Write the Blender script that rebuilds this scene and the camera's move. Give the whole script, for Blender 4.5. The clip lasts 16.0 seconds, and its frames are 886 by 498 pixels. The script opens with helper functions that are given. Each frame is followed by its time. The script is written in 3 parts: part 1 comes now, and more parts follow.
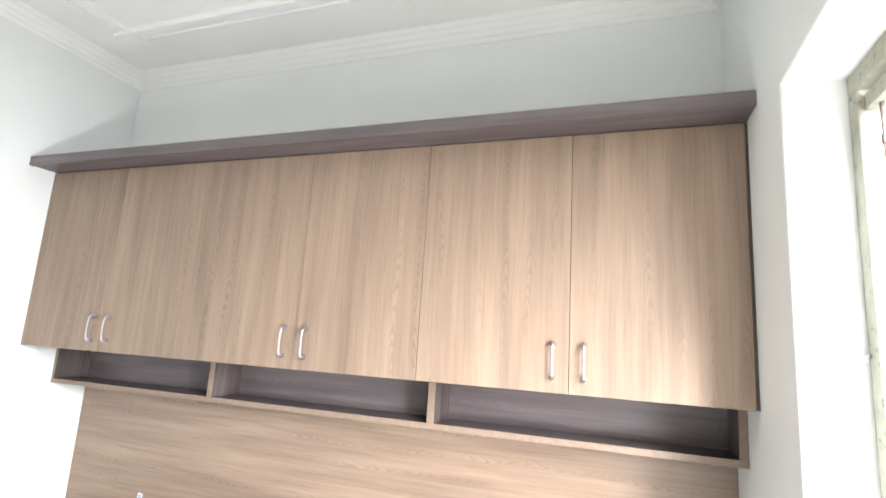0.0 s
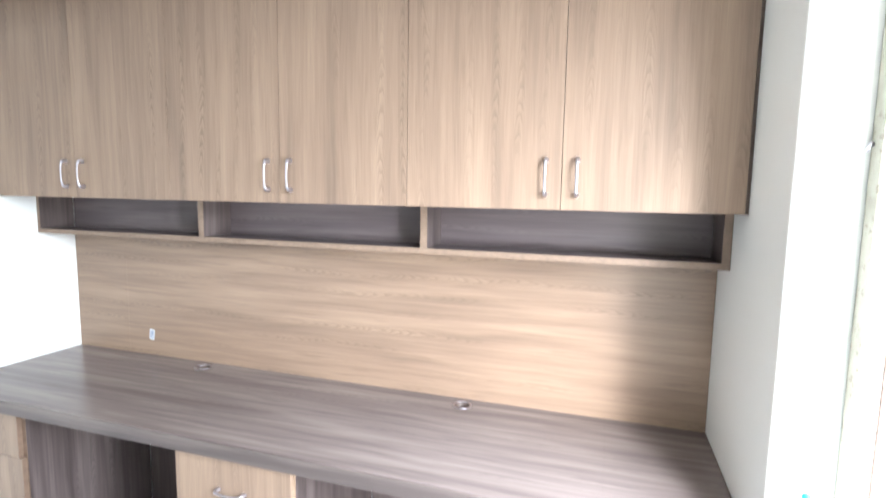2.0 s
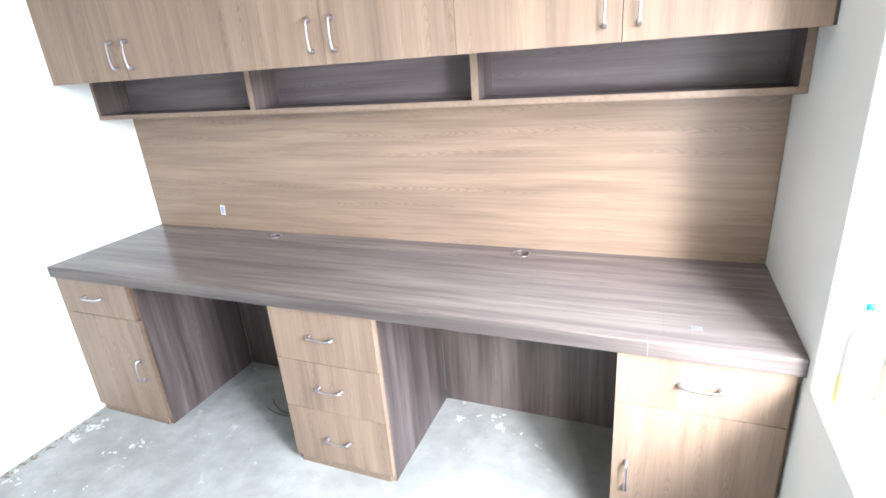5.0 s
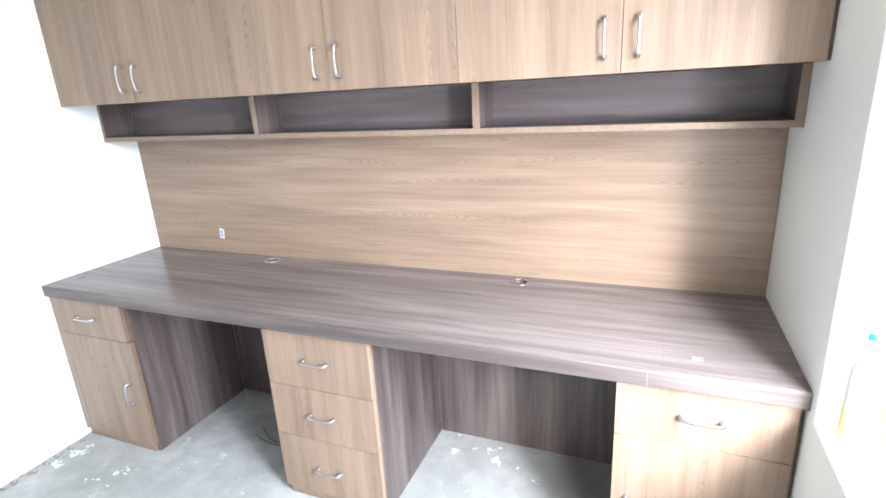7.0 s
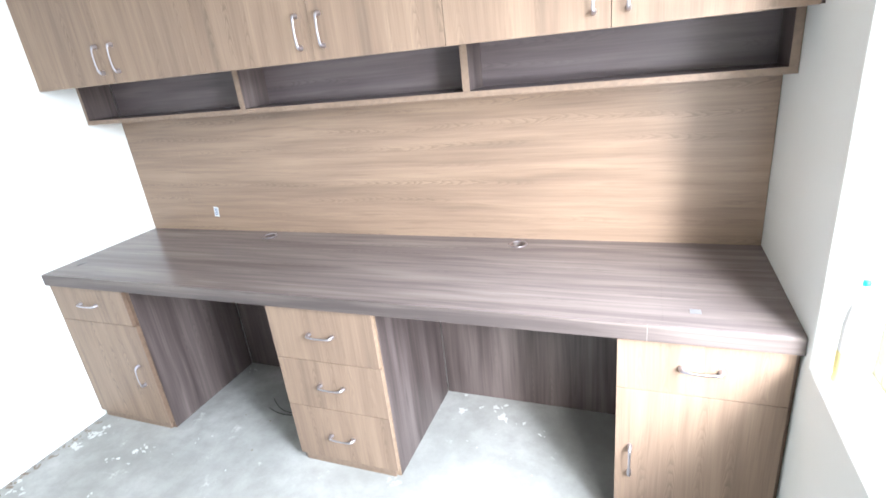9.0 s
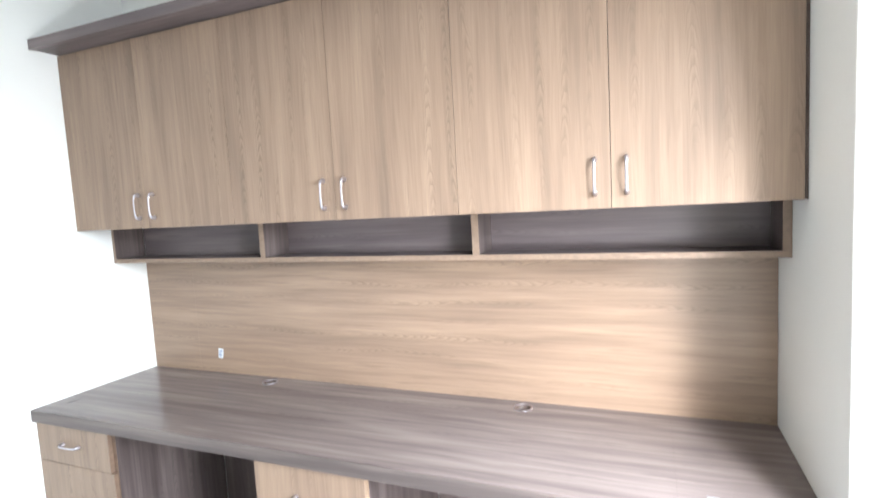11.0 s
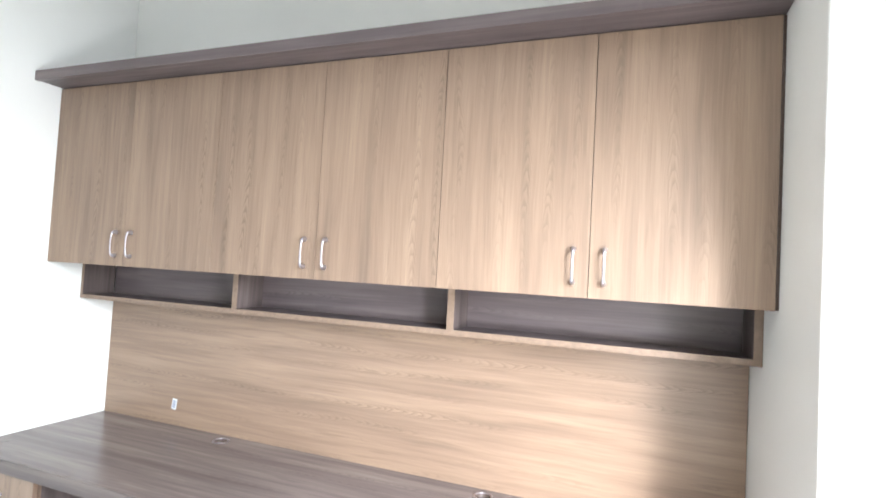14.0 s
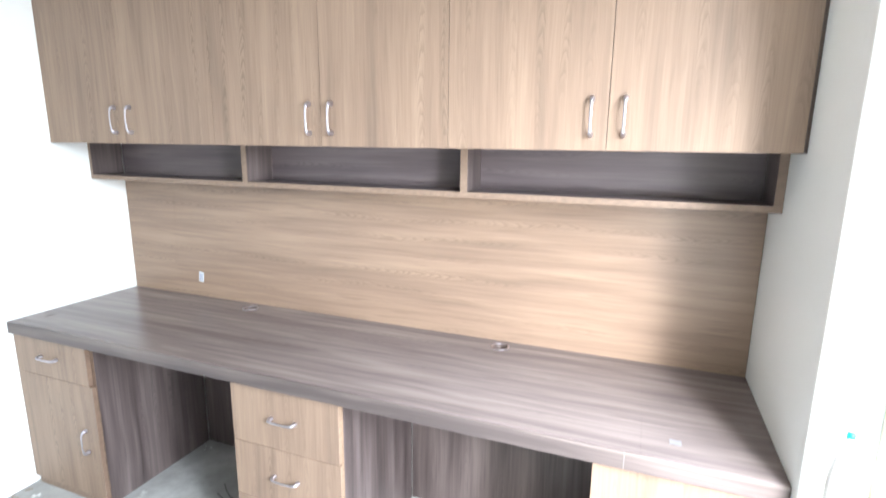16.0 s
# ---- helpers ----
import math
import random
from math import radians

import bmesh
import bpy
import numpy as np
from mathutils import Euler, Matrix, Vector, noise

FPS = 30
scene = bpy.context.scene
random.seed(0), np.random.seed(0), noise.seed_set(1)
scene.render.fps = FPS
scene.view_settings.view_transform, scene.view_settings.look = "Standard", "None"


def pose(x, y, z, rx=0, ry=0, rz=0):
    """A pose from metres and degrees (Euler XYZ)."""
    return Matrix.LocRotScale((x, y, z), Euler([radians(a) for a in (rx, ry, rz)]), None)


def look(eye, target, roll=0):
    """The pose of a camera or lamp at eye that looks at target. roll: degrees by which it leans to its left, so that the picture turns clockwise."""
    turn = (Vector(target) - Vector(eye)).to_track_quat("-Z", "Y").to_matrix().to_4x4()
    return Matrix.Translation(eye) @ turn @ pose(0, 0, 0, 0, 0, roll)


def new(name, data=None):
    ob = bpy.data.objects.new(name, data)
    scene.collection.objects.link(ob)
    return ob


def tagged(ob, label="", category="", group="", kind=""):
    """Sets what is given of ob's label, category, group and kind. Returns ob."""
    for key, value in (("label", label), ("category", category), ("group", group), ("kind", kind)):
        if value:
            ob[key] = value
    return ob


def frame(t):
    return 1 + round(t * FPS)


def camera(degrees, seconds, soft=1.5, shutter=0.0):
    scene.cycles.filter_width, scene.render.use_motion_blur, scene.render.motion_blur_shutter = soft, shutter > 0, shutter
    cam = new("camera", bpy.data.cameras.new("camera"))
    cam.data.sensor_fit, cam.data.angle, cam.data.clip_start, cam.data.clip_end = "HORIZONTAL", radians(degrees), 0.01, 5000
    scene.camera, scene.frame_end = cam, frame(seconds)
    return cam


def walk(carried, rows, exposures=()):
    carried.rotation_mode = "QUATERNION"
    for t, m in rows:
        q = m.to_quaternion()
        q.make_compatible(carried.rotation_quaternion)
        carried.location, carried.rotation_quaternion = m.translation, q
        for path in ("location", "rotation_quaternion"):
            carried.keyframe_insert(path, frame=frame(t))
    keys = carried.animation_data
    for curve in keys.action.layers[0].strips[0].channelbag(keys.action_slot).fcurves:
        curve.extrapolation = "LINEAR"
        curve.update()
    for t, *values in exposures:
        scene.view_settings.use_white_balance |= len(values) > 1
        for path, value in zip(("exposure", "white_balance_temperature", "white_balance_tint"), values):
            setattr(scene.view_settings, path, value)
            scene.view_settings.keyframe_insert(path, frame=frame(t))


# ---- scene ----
# The camera and its walk
cam = camera(81.46, 16.0, soft=1.6, shutter=0.5)
walk(cam, [
    (0.0, pose(2.4486, -1.8432, 1.5967, 100.273, -3.535, 19.270)),
    (0.5, pose(2.4438, -1.8310, 1.5843, 97.643, -2.898, 19.184)),
    (1.0, pose(2.4364, -1.8230, 1.5700, 93.572, -2.301, 18.693)),
    (1.5, pose(2.4311, -1.8076, 1.5507, 89.646, -1.579, 18.090)),
    (2.0, pose(2.4240, -1.8010, 1.5188, 83.729, -0.971, 17.776)),
    (2.5, pose(2.4325, -1.7985, 1.4928, 78.539, 0.154, 16.646)),
    (3.0, pose(2.4295, -1.8154, 1.4819, 74.877, 1.331, 16.620)),
    (3.5, pose(2.4140, -1.8334, 1.4831, 71.509, 2.525, 18.353)),
    (4.0, pose(2.4038, -1.8438, 1.4838, 69.728, 3.582, 19.895)),
    (4.2, pose(2.3991, -1.8426, 1.4854, 68.859, 3.881, 20.282)),
    (4.78, pose(2.3933, -1.8472, 1.4816, 68.841, 4.203, 21.220)),
    (5.35, pose(2.3918, -1.8504, 1.4712, 70.736, 3.892, 21.822)),
    (5.92, pose(2.3924, -1.8521, 1.4599, 72.895, 3.369, 22.096)),
    (6.5, pose(2.3931, -1.8520, 1.4532, 73.668, 3.055, 22.051)),
    (7.0, pose(2.3932, -1.8509, 1.4501, 73.084, 2.969, 21.800)),
    (7.5, pose(2.3922, -1.8530, 1.4508, 72.174, 3.101, 21.292)),
    (8.0, pose(2.3964, -1.8499, 1.4539, 69.956, 4.362, 20.755)),
    (8.2, pose(2.3923, -1.8502, 1.4616, 68.430, 5.101, 20.526)),
    (8.72, pose(2.3903, -1.8499, 1.4689, 68.018, 5.823, 20.298)),
    (9.25, pose(2.3864, -1.8511, 1.4785, 70.056, 5.952, 20.363)),
    (9.78, pose(2.3839, -1.8531, 1.4888, 73.552, 5.587, 20.634)),
    (10.3, pose(2.3863, -1.8549, 1.4984, 77.516, 4.825, 21.027)),
    (10.5, pose(2.3827, -1.8605, 1.5132, 79.528, 4.173, 21.150)),
    (11.0, pose(2.3975, -1.8576, 1.5150, 84.881, 3.056, 21.837)),
    (11.5, pose(2.4080, -1.8456, 1.5270, 89.467, 0.286, 21.430)),
    (12.0, pose(2.4126, -1.8359, 1.5342, 91.681, -1.723, 20.385)),
    (12.5, pose(2.4181, -1.8378, 1.5419, 93.392, -2.602, 19.527)),
    (13.0, pose(2.4174, -1.8379, 1.5429, 94.655, -2.731, 18.800)),
    (13.5, pose(2.4174, -1.8398, 1.5385, 94.271, -3.031, 19.121)),
    (14.0, pose(2.4156, -1.8412, 1.5341, 92.290, -3.157, 20.267)),
    (14.5, pose(2.4140, -1.8420, 1.5277, 89.040, -2.432, 20.895)),
    (15.0, pose(2.4185, -1.8316, 1.5310, 86.013, -1.673, 20.903)),
    (15.5, pose(2.4202, -1.8296, 1.5339, 82.823, -1.055, 20.998)),
    (16.0, pose(2.4016, -1.8210, 1.4921, 78.326, -0.625, 21.288)),
], [(0.0, 1.48, 6390, 10), (1.0, 1.46, 6300, 10), (2.0, 1.44, 6080, 9), (2.5, 1.43, 5980, 9), (3.0, 1.44, 5950, 9), (4.2, 1.43, 5980, 9), (6.5, 1.42, 5990, 9), (8.2, 1.42, 6000, 9),
    (10.3, 1.39, 6130, 9), (11.0, 1.40, 6170, 9), (12.0, 1.43, 6240, 10), (14.0, 1.44, 6260, 10), (15.0, 1.41, 6160, 9), (16.0, 1.41, 6060, 9)])

# World, window light, exposure
W = 2.765            # room width, left wall at x = 0
CEIL = 2.885
REAR = -4.0
SILL, HEAD = 0.695, 2.190
# JAMB_FAR is out of view; the opening is lengthened to admit more light
JAMB, JAMB_FAR = -0.632, -3.1
world = bpy.data.worlds.new("world")
scene.world = world
world.use_nodes = True
wn = world.node_tree.nodes
sky = wn.new("ShaderNodeTexSky")
sky.sky_type = "NISHITA"
sky.sun_disc = False
sky.sun_elevation, sky.sun_rotation = radians(31), radians(156)
world.node_tree.links.new(sky.outputs[0], wn["Background"].inputs[0])
wn["Background"].inputs[1].default_value = 0.15

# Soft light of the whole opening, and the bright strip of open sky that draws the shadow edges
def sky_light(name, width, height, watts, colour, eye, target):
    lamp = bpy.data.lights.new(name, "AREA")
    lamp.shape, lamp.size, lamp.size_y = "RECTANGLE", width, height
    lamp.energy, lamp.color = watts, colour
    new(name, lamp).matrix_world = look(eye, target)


sky_light("window_daylight", 1.5, 1.9, 154, (0.905, 0.95, 1.0), (W + 1.02, -1.76, 2.35), (W + 0.44, -1.42, 1.62))
sky_light("open_sky_light", 0.18, 0.34, 32, (0.95, 0.97, 1.0), (W + 0.40, -1.58, 1.14), (W - 0.36, -1.18, -0.08))
# Added fill lamp in the opening, aimed up to lift ceiling and upper walls
sky_light("ceiling_fill", 1.4, 0.5, 8.5, (1.0, 0.94, 0.85), (W + 0.30, -1.75, 0.80), (W - 0.70, -1.05, 2.60))

# Hazy low sun, nearly along the window wall
sun = bpy.data.lights.new("sun", "SUN")
sun.energy, sun.angle, sun.color = 1.0, radians(8), (1.0, 0.96, 0.91)
sun_ob = new("sun", sun)
sun_ob.matrix_world = look((W + 0.41 * 4, -0.91 * 4, 0.60 * 4), (W, 0, 0))


# Materials
def material(name, rough=0.5, metal=0.0):
    m = bpy.data.materials.new(name)
    m.use_nodes = True
    nt = m.node_tree
    b = nt.nodes["Principled BSDF"]
    b.inputs["Roughness"].default_value = rough
    b.inputs["Metallic"].default_value = metal
    return m, nt, b


class Net:
    """Shortcuts for building shader nodes."""

    def __init__(self, nt):
        self.nt = nt

    def node(self, kind, **values):
        n = self.nt.nodes.new(kind)
        for k, v in values.items():
            n.inputs[k].default_value = v
        return n

    def link(self, a, b):
        self.nt.links.new(a, b)

    def math(self, op, a, b=None, c=None):
        n = self.nt.nodes.new("ShaderNodeMath")
        n.operation = op
        for i, v in enumerate((a, b, c)):
            if v is None:
                continue
            if isinstance(v, (int, float)):
                n.inputs[i].default_value = v
            else:
                self.link(v, n.inputs[i])
        return n.outputs[0]

    def coords(self, spread=0.0):
        """Object coordinates, shifted for each object when spread is set."""
        tc = self.nt.nodes.new("ShaderNodeTexCoord")
        if not spread:
            return tc.outputs["Object"]
        info = self.nt.nodes.new("ShaderNodeObjectInfo")
        comb = self.nt.nodes.new("ShaderNodeCombineXYZ")
        for i, f in enumerate((1.0, 3.7, 7.3)):
            self.link(self.math("MULTIPLY", info.outputs["Random"], spread * f), comb.inputs[i])
        add = self.nt.nodes.new("ShaderNodeVectorMath")
        add.operation = "ADD"
        self.link(tc.outputs["Object"], add.inputs[0])
        self.link(comb.outputs[0], add.inputs[1])
        return add.outputs[0]

    def scaled(self, vec, sx, sy, sz):
        n = self.nt.nodes.new("ShaderNodeVectorMath")
        n.operation = "MULTIPLY"
        self.link(vec, n.inputs[0])
        n.inputs[1].default_value = (sx, sy, sz)
        return n.outputs[0]

    def noise(self, vec, scale=1.0, detail=2.0, rough=0.5):
        n = self.nt.nodes.new("ShaderNodeTexNoise")
        n.inputs["Scale"].default_value = scale
        n.inputs["Detail"].default_value = detail
        n.inputs["Roughness"].default_value = rough
        self.link(vec, n.inputs["Vector"])
        return n.outputs["Fac"]

    def ramp(self, fac, stops):
        n = self.nt.nodes.new("ShaderNodeValToRGB")
        e = n.color_ramp.elements
        while len(e) < len(stops):
            e.new(0.5)
        for i, (p, c) in enumerate(stops):
            e[i].position = p
            e[i].color = (*c, 1) if len(c) == 3 else c
        self.link(fac, n.inputs[0])
        return n.outputs[0]

    def span(self, v, a, b, c, d):
        n = self.nt.nodes.new("ShaderNodeMapRange")
        self.link(v, n.inputs[0])
        for i, x in enumerate((a, b, c, d)):
            n.inputs[i + 1].default_value = x
        return n.outputs[0]

    def mix(self, fac, a, b, blend="MIX"):
        n = self.nt.nodes.new("ShaderNodeMix")
        n.data_type, n.blend_type = "RGBA", blend
        for v, i in ((fac, 0), (a, 6), (b, 7)):
            if isinstance(v, (int, float)):
                n.inputs[i].default_value = v
            elif isinstance(v, tuple):
                n.inputs[i].default_value = (*v, 1)
            else:
                self.link(v, n.inputs[i])
        return n.outputs[2]

    def bump(self, bsdf, height, strength=0.2, distance=0.001):
        n = self.nt.nodes.new("ShaderNodeBump")
        n.inputs["Strength"].default_value = strength
        n.inputs["Distance"].default_value = distance
        self.link(height, n.inputs["Height"])
        self.link(n.outputs[0], bsdf.inputs["Normal"])


def laminate(name, along, light, mid, dark, rough=0.36, spread=9.0, contrast=1.0, figure=1.0, gloss=0.5):
    """Wood-print laminate with its grain along x or z: wide streaks, fine pores and flame-shaped figure."""
    m, nt, b = material(name, rough)
    b.inputs["Specular IOR Level"].default_value = gloss
    n = Net(nt)
    v = n.coords(spread)
    if along == "x":
        turn = nt.nodes.new("ShaderNodeSeparateXYZ")
        comb = nt.nodes.new("ShaderNodeCombineXYZ")
        n.link(v, turn.inputs[0])
        # across = z + y, so that flat and upright faces both carry grain
        n.link(n.math("ADD", turn.outputs[2], turn.outputs[1]), comb.inputs[0])
        n.link(turn.outputs[1], comb.inputs[1])
        n.link(turn.outputs[0], comb.inputs[2])
        v = comb.outputs[0]
    else:
        turn = nt.nodes.new("ShaderNodeSeparateXYZ")
        comb = nt.nodes.new("ShaderNodeCombineXYZ")
        n.link(v, turn.inputs[0])
        n.link(n.math("ADD", turn.outputs[0], turn.outputs[1]), comb.inputs[0])
        n.link(turn.outputs[1], comb.inputs[1])
        n.link(turn.outputs[2], comb.inputs[2])
        v = comb.outputs[0]
    warp = n.noise(n.scaled(v, 4.0, 0.0, 1.0), 1.0, 2.0)
    shift = n.math("MULTIPLY", n.math("SUBTRACT", warp, 0.5), 0.045)
    vec = nt.nodes.new("ShaderNodeCombineXYZ")
    sep = nt.nodes.new("ShaderNodeSeparateXYZ")
    n.link(v, sep.inputs[0])
    across = n.math("ADD", sep.outputs[0], shift)
    n.link(across, vec.inputs[0])
    n.link(sep.outputs[2], vec.inputs[2])
    w = vec.outputs[0]
    wide = n.noise(n.scaled(w, 9.0, 0.0, 1.1), 1.0, 1.0, 0.5)
    band = n.noise(n.scaled(w, 27.0, 0.0, 1.5), 1.0, 2.0, 0.5)
    streak = n.noise(n.scaled(w, 95.0, 0.0, 2.4), 1.0, 2.0, 0.6)
    pores = n.noise(n.scaled(w, 300.0, 0.0, 8.0), 1.0, 2.0, 0.6)
    dash = n.noise(n.scaled(w, 62.0, 0.0, 4.2), 1.0, 1.0, 0.5)
    tone = n.math("ADD", n.math("MULTIPLY", wide, 0.34), n.math("ADD", n.math("MULTIPLY", band, 0.44), n.math("MULTIPLY", streak, 0.22)))
    half = 0.20 / contrast
    col = n.ramp(tone, [(0.5 - half, light), (0.5, mid), (0.5 + half, dark)])
    col = n.mix(n.span(dash, 0.62, 0.80, 0.0, 0.5 * contrast), col, tuple(c * 0.66 for c in mid))
    # flame figure: columns of close stacked arches along the grain, darkest at their tips
    pitch = 0.074
    lane = n.math("DIVIDE", n.math("ADD", across, n.math("MULTIPLY", n.noise(n.scaled(v, 3.0, 0.0, 2.2), 1.0, 1.0), 0.06)), pitch)
    cell = n.math("FLOOR", lane)
    u = n.math("SUBTRACT", n.math("FRACT", lane), 0.5)
    rand = nt.nodes.new("ShaderNodeTexWhiteNoise")
    rand.noise_dimensions = "1D"
    n.link(cell, rand.inputs["W"])
    bend = n.math("MULTIPLY", n.math("MULTIPLY", u, u), n.math("ADD", n.math("MULTIPLY", rand.outputs["Value"], 26.0), 22.0))
    wob = n.math("MULTIPLY", n.noise(n.scaled(v, 34.0, 0.0, 9.0), 1.0, 3.0, 0.6), 3.2)
    rise = n.math("MULTIPLY", sep.outputs[2], n.math("ADD", n.math("MULTIPLY", rand.outputs["Value"], 9.0), 14.0))
    phase = n.math("ADD", n.math("ADD", rise, bend), n.math("ADD", n.math("MULTIPLY", rand.outputs["Value"], 7.0), n.math("ADD", wob, n.math("MULTIPLY", n.noise(n.scaled(v, 10.0, 0.0, 2.0), 1.0, 1.0), 4.0))))
    saw = n.math("FRACT", phase)
    line = n.math("MULTIPLY", n.span(saw, 0.0, 0.62, 1.0, 0.0), n.span(saw, 0.0, 0.05, 0.0, 1.0))
    tip = n.span(n.math("ABSOLUTE", u), 0.06, 0.40, 1.0, 0.0)
    where = n.math("MULTIPLY", n.span(n.noise(n.scaled(v, 8.0, 0.0, 1.6), 1.0, 2.0), 0.44, 0.60, 0.0, 1.0), n.span(rand.outputs["Value"], 0.25, 0.6, 0.35, 1.0))
    flame = n.math("MULTIPLY", n.math("MULTIPLY", n.math("MULTIPLY", line, tip), where), 0.58 * figure)
    col = n.mix(flame, col, tuple(c * 0.58 for c in mid))
    grain = n.span(pores, 0.3, 0.75, 1.04, 0.91)
    shade = nt.nodes.new("ShaderNodeCombineColor")
    for i in range(3):
        n.link(grain, shade.inputs[i])
    col = n.mix(1.0, col, shade.outputs[0], "MULTIPLY")
    n.link(col, b.inputs["Base Color"])
    n.link(n.span(pores, 0.3, 0.7, rough - 0.04, rough + 0.07), b.inputs["Roughness"])
    n.bump(b, pores, 0.12, 0.0006)
    return m


def painted(name, colour, rough=0.6, blotch=0.05, bump=0.25):
    m, nt, b = material(name, rough)
    n = Net(nt)
    v = n.coords()
    big = n.noise(v, 1.3, 3.0)
    fine = n.noise(v, 55.0, 4.0, 0.6)
    mark = n.noise(v, 9.0, 5.0, 0.65)
    col = n.mix(n.span(big, 0.3, 0.7, 0.0, 1.0), colour, tuple(c * (1 - blotch) for c in colour))
    col = n.mix(n.span(mark, 0.66, 0.78, 0.0, 0.35), col, tuple(c * 0.86 for c in colour))
    n.link(col, b.inputs["Base Color"])
    n.link(n.span(fine, 0.3, 0.7, rough - 0.06, rough + 0.08), b.inputs["Roughness"])
    n.bump(b, n.math("ADD", n.math("MULTIPLY", fine, 0.4), mark), bump, 0.0015)
    return m


def cement(name):
    m, nt, b = material(name, 0.75)
    n = Net(nt)
    v = n.coords()
    big = n.noise(v, 2.2, 5.0, 0.6)
    mid = n.noise(v, 11.0, 5.0, 0.65)
    fine = n.noise(v, 160.0, 3.0, 0.6)
    splash = n.noise(v, 7.5, 6.0, 0.72)
    col = n.ramp(big, [(0.3, (0.26, 0.262, 0.248)), (0.52, (0.37, 0.37, 0.352)), (0.72, (0.48, 0.48, 0.465))])
    col = n.mix(n.span(mid, 0.38, 0.66, 0.0, 0.55), col, (0.26, 0.258, 0.24))
    col = n.mix(n.span(splash, 0.61, 0.70, 0.0, 0.60), col, (0.68, 0.69, 0.66))
    col = n.mix(n.span(fine, 0.55, 0.8, 0.0, 0.3), col, (0.2, 0.2, 0.18))
    n.link(col, b.inputs["Base Color"])
    n.link(n.span(mid, 0.3, 0.7, 0.55, 0.85), b.inputs["Roughness"])
    n.bump(b, n.math("ADD", fine, n.math("MULTIPLY", mid, 2.0)), 0.25, 0.002)
    return m


def worn_paint(name):
    m, nt, b = material(name, 0.6)
    n = Net(nt)
    v = n.coords()
    chips = n.noise(v, 55.0, 6.0, 0.72)
    dirt = n.noise(v, 8.0, 4.0, 0.6)
    col = n.mix(n.span(dirt, 0.35, 0.7, 0.0, 0.8), (0.40, 0.39, 0.32), (0.22, 0.21, 0.16))
    col = n.mix(n.span(chips, 0.58, 0.62, 0.0, 0.9), col, (0.20, 0.17, 0.13))
    n.link(col, b.inputs["Base Color"])
    n.bump(b, chips, 0.5, 0.002)
    return m


def plain(name, colour, rough=0.5, metal=0.0, grain=30.0, spread=0.08):
    m, nt, b = material(name, rough, metal)
    n = Net(nt)
    f = n.noise(n.coords(), grain, 3.0)
    n.link(n.mix(n.span(f, 0.3, 0.7, 0.0, 1.0), colour, tuple(c * (1 - spread) for c in colour)), b.inputs["Base Color"])
    n.link(n.span(f, 0.3, 0.7, rough * 0.85, min(1.0, rough * 1.15)), b.inputs["Roughness"])
    return m


OAK = ((0.341, 0.242, 0.172), (0.264, 0.183, 0.130), (0.175, 0.121, 0.089))
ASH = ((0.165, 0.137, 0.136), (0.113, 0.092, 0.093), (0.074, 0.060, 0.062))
# ASH lightened, with the sheen of bright walls put into the desk colour
ASH_LIT = tuple((r * 1.66, g * 1.68, b * 1.57) for r, g, b in ASH)
oak_up = laminate("tan_wood_laminate_upright", "z", *OAK, rough=0.46, contrast=1.05, figure=1.4)
# same print as the doors, 6% lighter to make up for weak light
oak_flat_lit = laminate("tan_wood_laminate_level_lit", "x", *((r * 1.06, g * 1.06, b * 1.06) for r, g, b in OAK), spread=0.0, contrast=1.15, figure=1.3)
ash_flat = laminate("grey_brown_laminate_level", "x", *((c[0] * 1.2, c[1] * 1.18, c[2] * 1.2) for c in ASH), rough=0.44, contrast=1.2)
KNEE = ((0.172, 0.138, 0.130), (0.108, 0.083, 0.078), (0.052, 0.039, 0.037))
desk_ash_lit = laminate("grey_brown_desk_laminate_lit", "x", *ASH_LIT, rough=0.2, spread=0.0, contrast=1.2, gloss=0.24)
# edge band colour cut down to offset the strong light on the front
edge_ash_dim = laminate("grey_brown_edge_laminate_dim", "x", *((c[0] * 0.63, c[1] * 0.61, c[2] * 0.60) for c in ASH_LIT), rough=0.46, spread=0.0, contrast=2.2, figure=0.0)
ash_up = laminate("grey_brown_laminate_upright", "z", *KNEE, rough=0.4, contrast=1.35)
edge_tan = plain("tan_edge_band", (0.255, 0.180, 0.130), 0.5, 0.0, 60.0, 0.2)
edge_brown = plain("brown_edge_band", (0.185, 0.122, 0.085), 0.5, 0.0, 60.0, 0.2)
edge_pale = plain("pale_tan_edge_band", (0.33, 0.235, 0.165), 0.5, 0.0, 60.0, 0.2)
edge_dark = plain("dark_edge_band", (0.10, 0.07, 0.058), 0.5, 0.0, 60.0, 0.2)
haze, haze_nt, haze_b = material("white_sky_haze", 1.0)
haze_b.inputs["Base Color"].default_value = (0.8, 0.8, 0.8, 1)
haze_b.inputs["Emission Color"].default_value = (0.96, 0.99, 1.0, 1)
haze_b.inputs["Emission Strength"].default_value = 0.5
wall_paint = painted("white_wall_paint", (0.824, 0.836, 0.814), 0.55)
ceiling_paint = painted("white_ceiling_paint", (0.91, 0.905, 0.885), 0.7)
floor_cement = cement("grey_cement")
frame_paint = worn_paint("chipped_frame_paint")
iron = plain("rusty_iron", (0.34, 0.26, 0.22), 0.7, 0.3, 80.0, 0.5)
steel = plain("satin_steel", (0.54, 0.52, 0.57), 0.34, 1.0, 90.0, 0.06)
paper = plain("white_paper", (0.70, 0.73, 0.76), 0.6)
ink = plain("grey_print", (0.22, 0.28, 0.42), 0.6)
